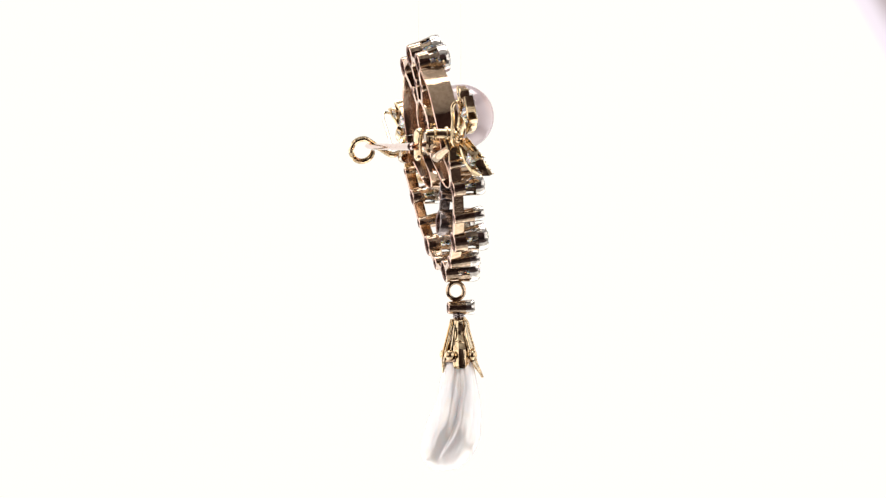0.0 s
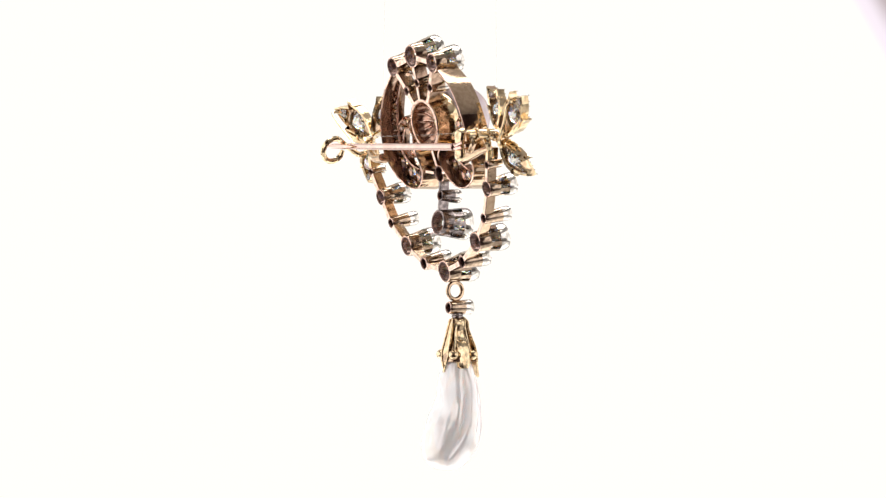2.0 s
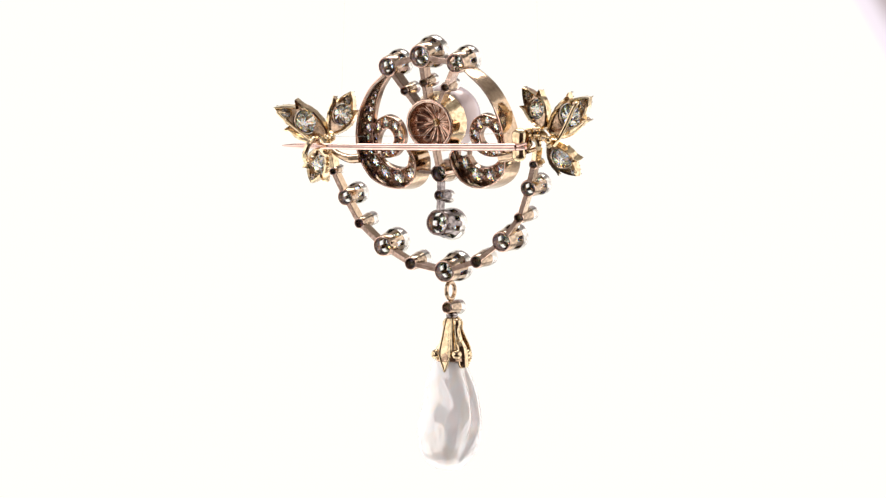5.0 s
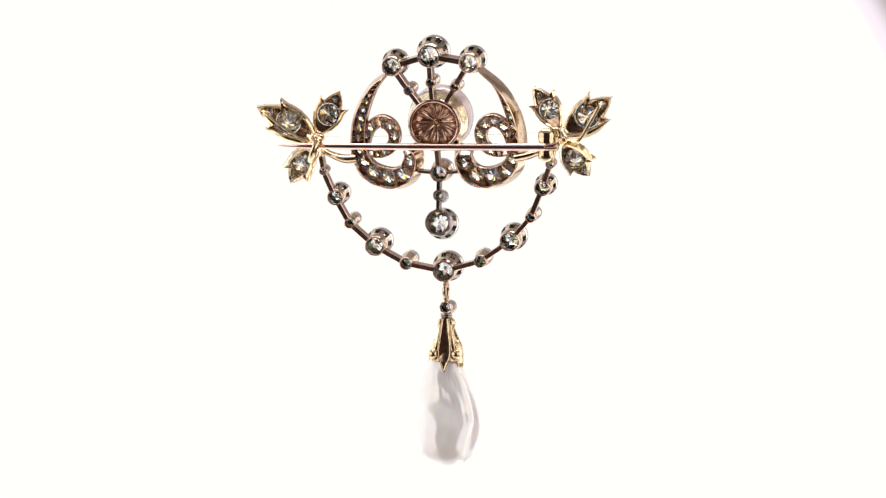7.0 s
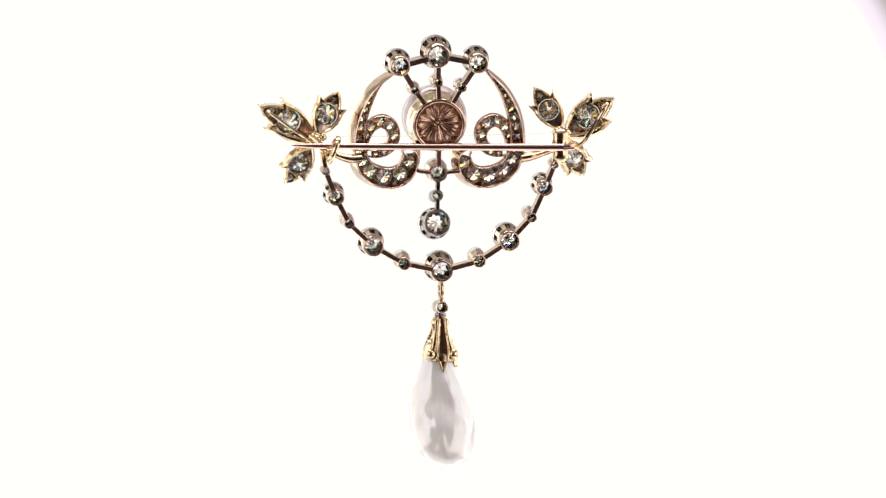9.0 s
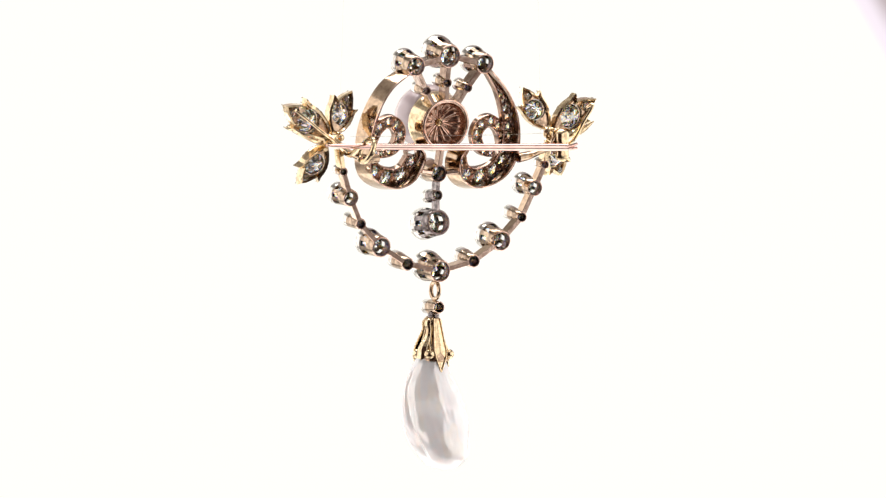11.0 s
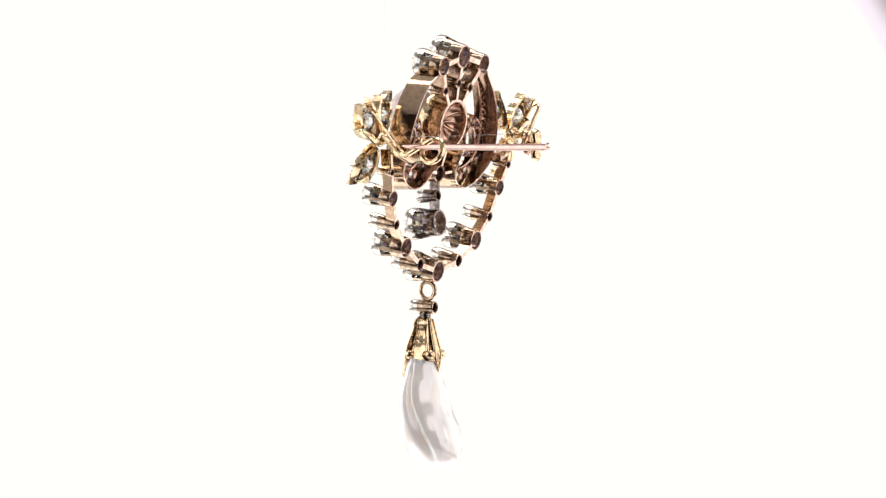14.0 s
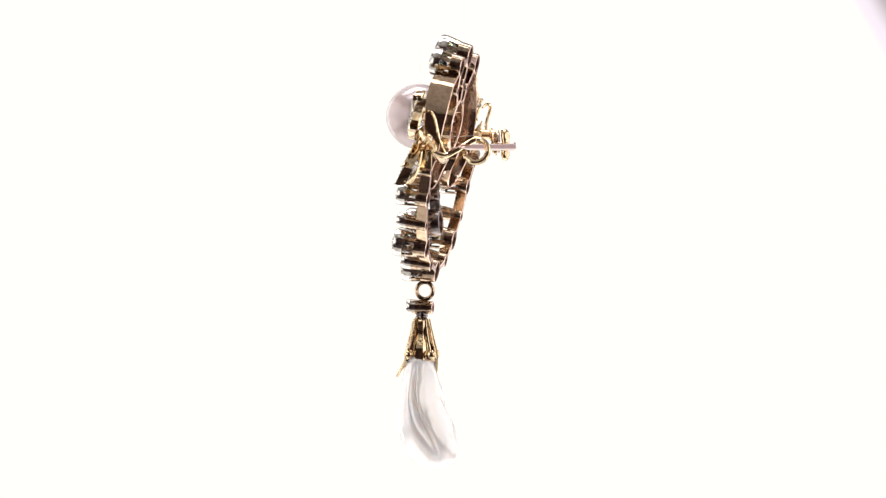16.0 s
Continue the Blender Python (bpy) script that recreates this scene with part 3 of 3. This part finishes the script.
tube(bm, [(198, -28, 212), (206, -32, 202), (214, -30, 190), (212, -26, 176)], [5, 6, 6, 4], 8)
part("spray_knot", bm, GOLD, brooch)
bm = bmesh.new()
tube(bm, [(-214, -50, 171), (-238, -46, 190), (-264, -46, 207), (-298, -47, 231), (-312, -42, 242), (-304, -30, 240)], [2.4, 2.4, 2.4, 2.4, 2.4, 2], 8)
part("wire_stalk", bm, GOLD, brooch, "thin bent gold wire")
bm = bmesh.new()
tube(bm, [(243, -24, 184), (256, -31, 196), (274, -32, 226), (288, -36, 250), (293, -30, 259), (285, -22, 252)], [3.0, 3.3, 3.3, 3.2, 3.0, 2], 8)
part("wire_stalk", bm, GOLD, brooch, "thin bent gold wire")

# pin, hinge and catch
bm = bmesh.new()
tube(bm, [(-277, -84, 182), (-262, -85, 181.6), (-220, -86, 181), (-100, -88, 180.6), (60, -90, 180.6), (190, -92, 181), (206, -93, 181)], [0.4, 2.8, 5.0, 5.8, 6.2, 6.8, 6.0], 16, 4)
tube(bm, [(198, -92, 183), (212, -93, 183.6), (226, -92, 187.5)], [3.2, 3.4, 2.4], 10, 4)
tube(bm, [(198, -92, 178.8), (212, -93, 178.6), (225, -93, 179.6)], [3.2, 3.4, 2.6], 10, 4)
part("pin", bm, PINK, brooch, "long straight rose gold brooch pin")
bm = bmesh.new()
tube(bm, [(208, -66, 203), (210, -40, 204), (214, -18, 203)], [8, 8.5, 10], 14, 3)
for y, r in ((-52, 10.2), (-31, 11.5)):
    tube(bm, [(209.5 + r * math.cos(a), y, 203.5 + r * math.sin(a)) for a in (2 * math.pi * k / 16 for k in range(17))], 1.9, 8, 2)
hinge = part("hinge", bm, GOLD, brooch, "two-leaf gold pin hinge")
bm = bmesh.new()
tube(bm, [(203, -76, 158), (203, -79, 163), (203, -80, 184), (203, -79, 204), (203, -74, 212)], [3, 7.4, 6.6, 7.8, 4], 16, 4)
for v in bm.verts:
    v.co.x = 203 + (v.co.x - 203) * 1.75
part("leaf_plate", bm, GOLD, hinge)
y0, y1, z0, z1 = -68, -56, 166, 211
bm = bmesh.new()
rim = [(191, z0 + 8), (197, z0), (210, z0), (216, z0 + 9), (214, 186), (217, z1 - 9), (210, z1), (198, z1), (191, z1 - 10), (194, 186)]
loops = [[bm.verts.new((x, y, z)) for x, z in rim] for y in (y0, y1)]
for lp in loops:
    bm.faces.new(lp)
for i in range(len(rim)):
    j = (i + 1) % len(rim)
    bm.faces.new((loops[0][i], loops[0][j], loops[1][j], loops[1][i]))
bmesh.ops.bevel(bm, geom=list(bm.edges), offset=4.5, segments=3, affect="EDGES")
part("knuckle", bm, WORN, hinge)
bm = bmesh.new()
tube(bm, [(203, -84, 184), (203, -58, 184)], 7, 12, 2)
part("rivet", bm, ROSE, hinge)
bm = bmesh.new()
pts = [(-208, -28, 172), (-206, -48, 166), (-204, -70, 177)]
for k in range(13):
    a = radians(70 + k * 24)
    pts.append((-203 - k * 0.15 + 7.5 * math.sin(a), -103 + 20 * math.cos(a), 174 + 20 * math.sin(a)))
tube(bm, pts, [5.5, 5.2, 5.0] + [5.0] * 12 + [4.0], 10, 4)
part("catch", bm, GOLD, brooch, "curled gold safety catch")

# ---- the pearl drop that hangs from the garland ----
drop = tagged(new("pearl_drop"), "white baroque pearl drop under a gold leaf cap", "pendant")
drop.location = (0, 0, HANG)
bm = bmesh.new()
tube(bm, [(6, 28 + 14.5 * math.cos(a), -74 + 15 * math.sin(a)) for a in (2 * math.pi * k / 16 for k in range(17))], 3.9, 10, 2)
part("jump_ring", bm, WORN, drop, "worn round jump ring")
collet(drop, (7, 13, -104), 11, 13.5, 47, 0, ROSE, (0, 1, 0.03))
bm = bmesh.new()
tube(bm, [(6, 33, -112), (6, 33, -122)], [7, 9], 12, 3)
for z in (-116, -119.5):
    tube(bm, [(6 + 9 * math.cos(a), 33 + 9 * math.sin(a), z) for a in (2 * math.pi * k / 14 for k in range(15))], 1.8, 8, 2)
part("neck", bm, DARK, drop, "dark coiled neck")
# cap of four petals
bm = bmesh.new()
lathe(bm, [(7, -121), (11, -125), (12.5, -134), (11, -146), (14.5, -160), (22.5, -178), (27, -192), (28, -199), (26, -200), (24, -190), (19, -178), (12, -160), (9, -130)], 32)
for v in bm.verts:
    v.co.x, v.co.y = v.co.x + 6, v.co.y + 33
cap = part("cap", bm, OLD, drop, "gold bell-shaped pearl cap")


def petal(turn, profile, label, grains=False, bulge=0.0):
    """One leaf of the cap: a thin dark plate between two raised edge wires. profile: height, reach from the axis, half width."""
    ca, sa = math.cos(turn), math.sin(turn)

    def place(h, r, x):
        return Vector((6 + r * ca - x * sa, 33 + r * sa + x * ca, h))

    path = smooth_path(profile, 4)
    bm = bmesh.new()
    rows = [[bm.verts.new(place(h, r + e - bulge * w * x ** 4, x * w)) for x, e in ((-1, 0), (-0.5, -0.6), (0, -0.8), (0.5, -0.6), (1, 0), (0.5, -2.4), (-0.5, -2.4))] for h, r, w in path]
    for p, q in zip(rows, rows[1:]):
        for i in range(7):
            j = (i + 1) % 7
            bm.faces.new((p[i], p[j], q[j], q[i]))
    bm.faces.new(rows[0])
    bm.faces.new(rows[-1])
    plate = part("petal", bm, GOLD, cap, label)
    bm = bmesh.new()
    edge = [place(h, r + 0.4 - bulge * w, w) for h, r, w in profile] + [place(h, r + 0.4 - bulge * w, -w) for h, r, w in reversed(profile)]
    tube(bm, edge, 1.7, 8, 4)
    if grains:
        for p in smooth_path(edge, 3):
            bead(bm, p, 2.3, 7)
    part("edge_wire", bm, GOLD, plate, "bright gold edge wire")
    return plate


SIDE_PETAL = [(-122, 9, 6), (-127, 15.5, 8.5), (-134, 17, 9), (-146, 14, 8), (-158, 18, 9.5), (-174, 28, 12.5), (-190, 31, 13.5), (-204, 31.5, 13), (-210, 31, 10)]
BACK_PETAL = [(-124, 12, 5), (-134, 14, 6.5), (-157, 19, 8.8), (-180, 24.5, 11), (-192, 26, 9.8), (-204, 26.6, 5.5), (-216, 27, 0.8)]
FRONT_PETAL = [(-122, 10, 8), (-130, 16, 13), (-142, 18, 12), (-156, 22, 17), (-174, 27, 24), (-190, 29.5, 26), (-203, 33, 19), (-215, 39, 8), (-225, 43, 1)]
for turn, profile, words, grains in ((0, SIDE_PETAL, "curved gold cap leaf with a blunt end", False), (math.pi / 2, FRONT_PETAL, "front cap leaf with grained gold edges", True),
                                     (math.pi, SIDE_PETAL, "curved gold cap leaf with a blunt end", False), (-math.pi / 2, BACK_PETAL, "flat pointed cap leaf", False)):
    plate = petal(turn + 0.04, profile, words, grains, 0.0 if profile is BACK_PETAL else 0.2 if grains else 0.75)
    if turn in (0, math.pi):
        ca, sa = math.cos(turn + 0.04), math.sin(turn + 0.04)
        bm = bmesh.new()
        tube(bm, [(6 + (21 - 0.07 * x * x) * ca - x * sa, 33 + (21 - 0.07 * x * x) * sa + x * ca, -164 - 0.25 * x) for x in (-10, -5, 0, 5, 10)], [1.2, 2.2, 2.6, 2.2, 1.2], 8, 3)
        part("cross_band", bm, GOLD, plate, "pale gold band across the leaf")
    if grains:
        for h, r in ((-136, 17.5), (-156, 22), (-178, 27.5)):
            stone(plate, 4.6, -0.6, 1.8, 2.5, facing((6, 33 + r, h), (0, 1, 0.25)))
for k in range(4):
    b = k * math.pi / 2 + 0.04 + math.pi / 4
    bm = bmesh.new()
    bead(bm, (6 + 28.5 * math.cos(b), 33 + 28.5 * math.sin(b), -187), 9.3, 16)
    tube(bm, [(6 + r * math.cos(b), 33 + r * math.sin(b), h) for r, h in ((13, -126), (14, -140), (18, -160), (25, -182))], [1.5, 1.6, 2.2, 2.8], 8, 4)
    part("granule", bm, GOLD, cap, "gold ball on a wire")
# the drop pearl, section by section: height, then the reach of its outline: mean, one, two and three waves round it (cosine, sine)
DROP = [(-186, 17, 1, 34, 1, 0, 0, 0), (-198, 26, 1, 34.5, 2.2, -0.3, -0.4, 0.4), (-210, 30.5, 1.2, 34.8, 3, -0.5, -0.7, 0.6), (-224, 34.2, 1.7, 34.7, 3.6, -0.7, -0.9, 0.7),
        (-241, 39.2, 3.0, 34.4, 5.0, -1.2, -1.1, 0.8), (-261, 44.0, 4.5, 33.9, 6.0, -2.3, -0.7, 0.3), (-280, 47.8, 5.7, 32.0, 6.0, -2.9, -0.4, -0.4), (-300, 51.3, 6.8, 28.6, 5.0, -2.6, 0.3, -0.7),
        (-320, 53.4, 8.0, 24.0, 3.4, -1.6, 0.7, -0.8), (-339, 52.6, 10.0, 19.3, 1.7, -0.6, 0.7, -0.7), (-354, 49.7, 11.7, 14.8, 0.4, -0.2, 0.8, -0.7), (-369, 43.0, 13.3, 10.9, -0.2, -0.2, 0.6, -0.5),
        (-380, 34, 14.5, 8.6, -0.2, 0, 0.3, -0.2), (-388, 22, 15.2, 7.2, 0, 0, 0, 0), (-391.5, 8, 15.5, 6.8, 0, 0, 0, 0)]


def valley(a, centre, wide):
    """1 in the middle of a groove, falling away softly on one side and steeply on the other."""
    d = (a - centre + math.pi) % (2 * math.pi) - math.pi
    return math.exp(-(d / (wide if d > 0 else wide * 0.45)) ** 2)


bm = bmesh.new()
seg = 144
rows = []
for q in smooth_path(DROP, 7):
    z, reach, cx, cy, c2, s2, c3, s3 = q
    t = min(1.0, max(0.0, (-200 - z) / 190))
    ends = min(1, 5 * t + 0.1) * min(1, 2.2 * (1.0 - t) + 0.05)
    right = radians(-10 + 6 * math.sin(math.pi * min(1, t / 0.75)) - 30 * max(0, t - 0.55) / 0.45)
    left = radians(186 + 13 * t)
    row = []
    for i in range(seg):
        a = 2 * math.pi * i / seg
        ca, sa = math.cos(a), math.sin(a)
        h = reach + c2 * math.cos(2 * a) + s2 * math.sin(2 * a) + c3 * math.cos(3 * a) + s3 * math.sin(3 * a)
        dh = -2 * c2 * math.sin(2 * a) + 2 * s2 * math.cos(2 * a) - 3 * c3 * math.sin(3 * a) + 3 * s3 * math.cos(3 * a)
        x, y = h * ca - dh * sa, h * sa + dh * ca
        dent = 0.28 * valley(-a, -right, 0.28) + 0.30 * valley(-a, -left, 0.27) - 0.10 * abs(ca) ** 3
        dent += 0.035 * valley(a, right + 0.75, 0.22) + 0.04 * valley(-a, 0.72 - left, 0.25) + 0.05 * valley(a, radians(262 + 14 * t), 0.2) * min(1, 3 * t)
        back = max(0.0, -math.sin(a + 0.1)) ** 2
        dent += back * (0.042 * math.sin(20 * t + 1.5 * math.cos(3 * a)) + 0.05 * math.exp(-((t - 0.86) / 0.07) ** 2))
        away = (a - radians(247) + math.pi) % (2 * math.pi) - math.pi
        dent += 0.09 * math.exp(-(away / 0.2) ** 2 - ((t - 0.79) / 0.05) ** 2) - 0.05 * math.exp(-((away - 0.25) / 0.3) ** 2 - ((t - 0.58) / 0.1) ** 2)
        dent += 0.018 * noise.noise(Vector((7 * ca, 7 * sa, 6 * t)))
        dent += 0.03 * noise.noise(Vector((2.6 * ca, 2.6 * sa, 2.4 * t)))
        k = 1 - dent * ends
        row.append(bm.verts.new((cx + x * k, cy + y * k, z)))
    rows.append(row)
for a, b in zip(rows, rows[1:]):
    for i in range(seg):
        j = (i + 1) % seg
        bm.faces.new((a[i], a[j], b[j], b[i]))
bm.faces.new(rows[0])
bm.faces.new(rows[-1])
part("drop_pearl", bm, BAROQUE, drop, "long uneven white pearl with grooves", angle=80)

# ---- thread on which the jewel hangs ----
thread = tagged(new("nylon_thread"), "clear nylon thread that carries the brooch", "thread")
thread.location = (0, 0, HANG)
bm = bmesh.new()
tube(bm, [(-202, -38, 198), (-100, -52, 199), (100, -56, 203), (200, -46, 207)], 0.55, 6, 3)
part("back_strand", bm, NYLON, thread)
for x, y in ((-205, -2), (203, -4)):
    bm = bmesh.new()
    tube(bm, [(x, y, 192), (x * 0.9, y, 800), (x * 0.6, y, 2200), (x * 0.2, y, 4110)], 0.2, 6, 2)
    part("strand", bm, NYLON, thread)


def motions():
    for thing in (brooch, drop, thread):
        walk(thing, [(t, pose(0, 0, HANG, 0, 0, a)) for t, a in TURN])


motions()
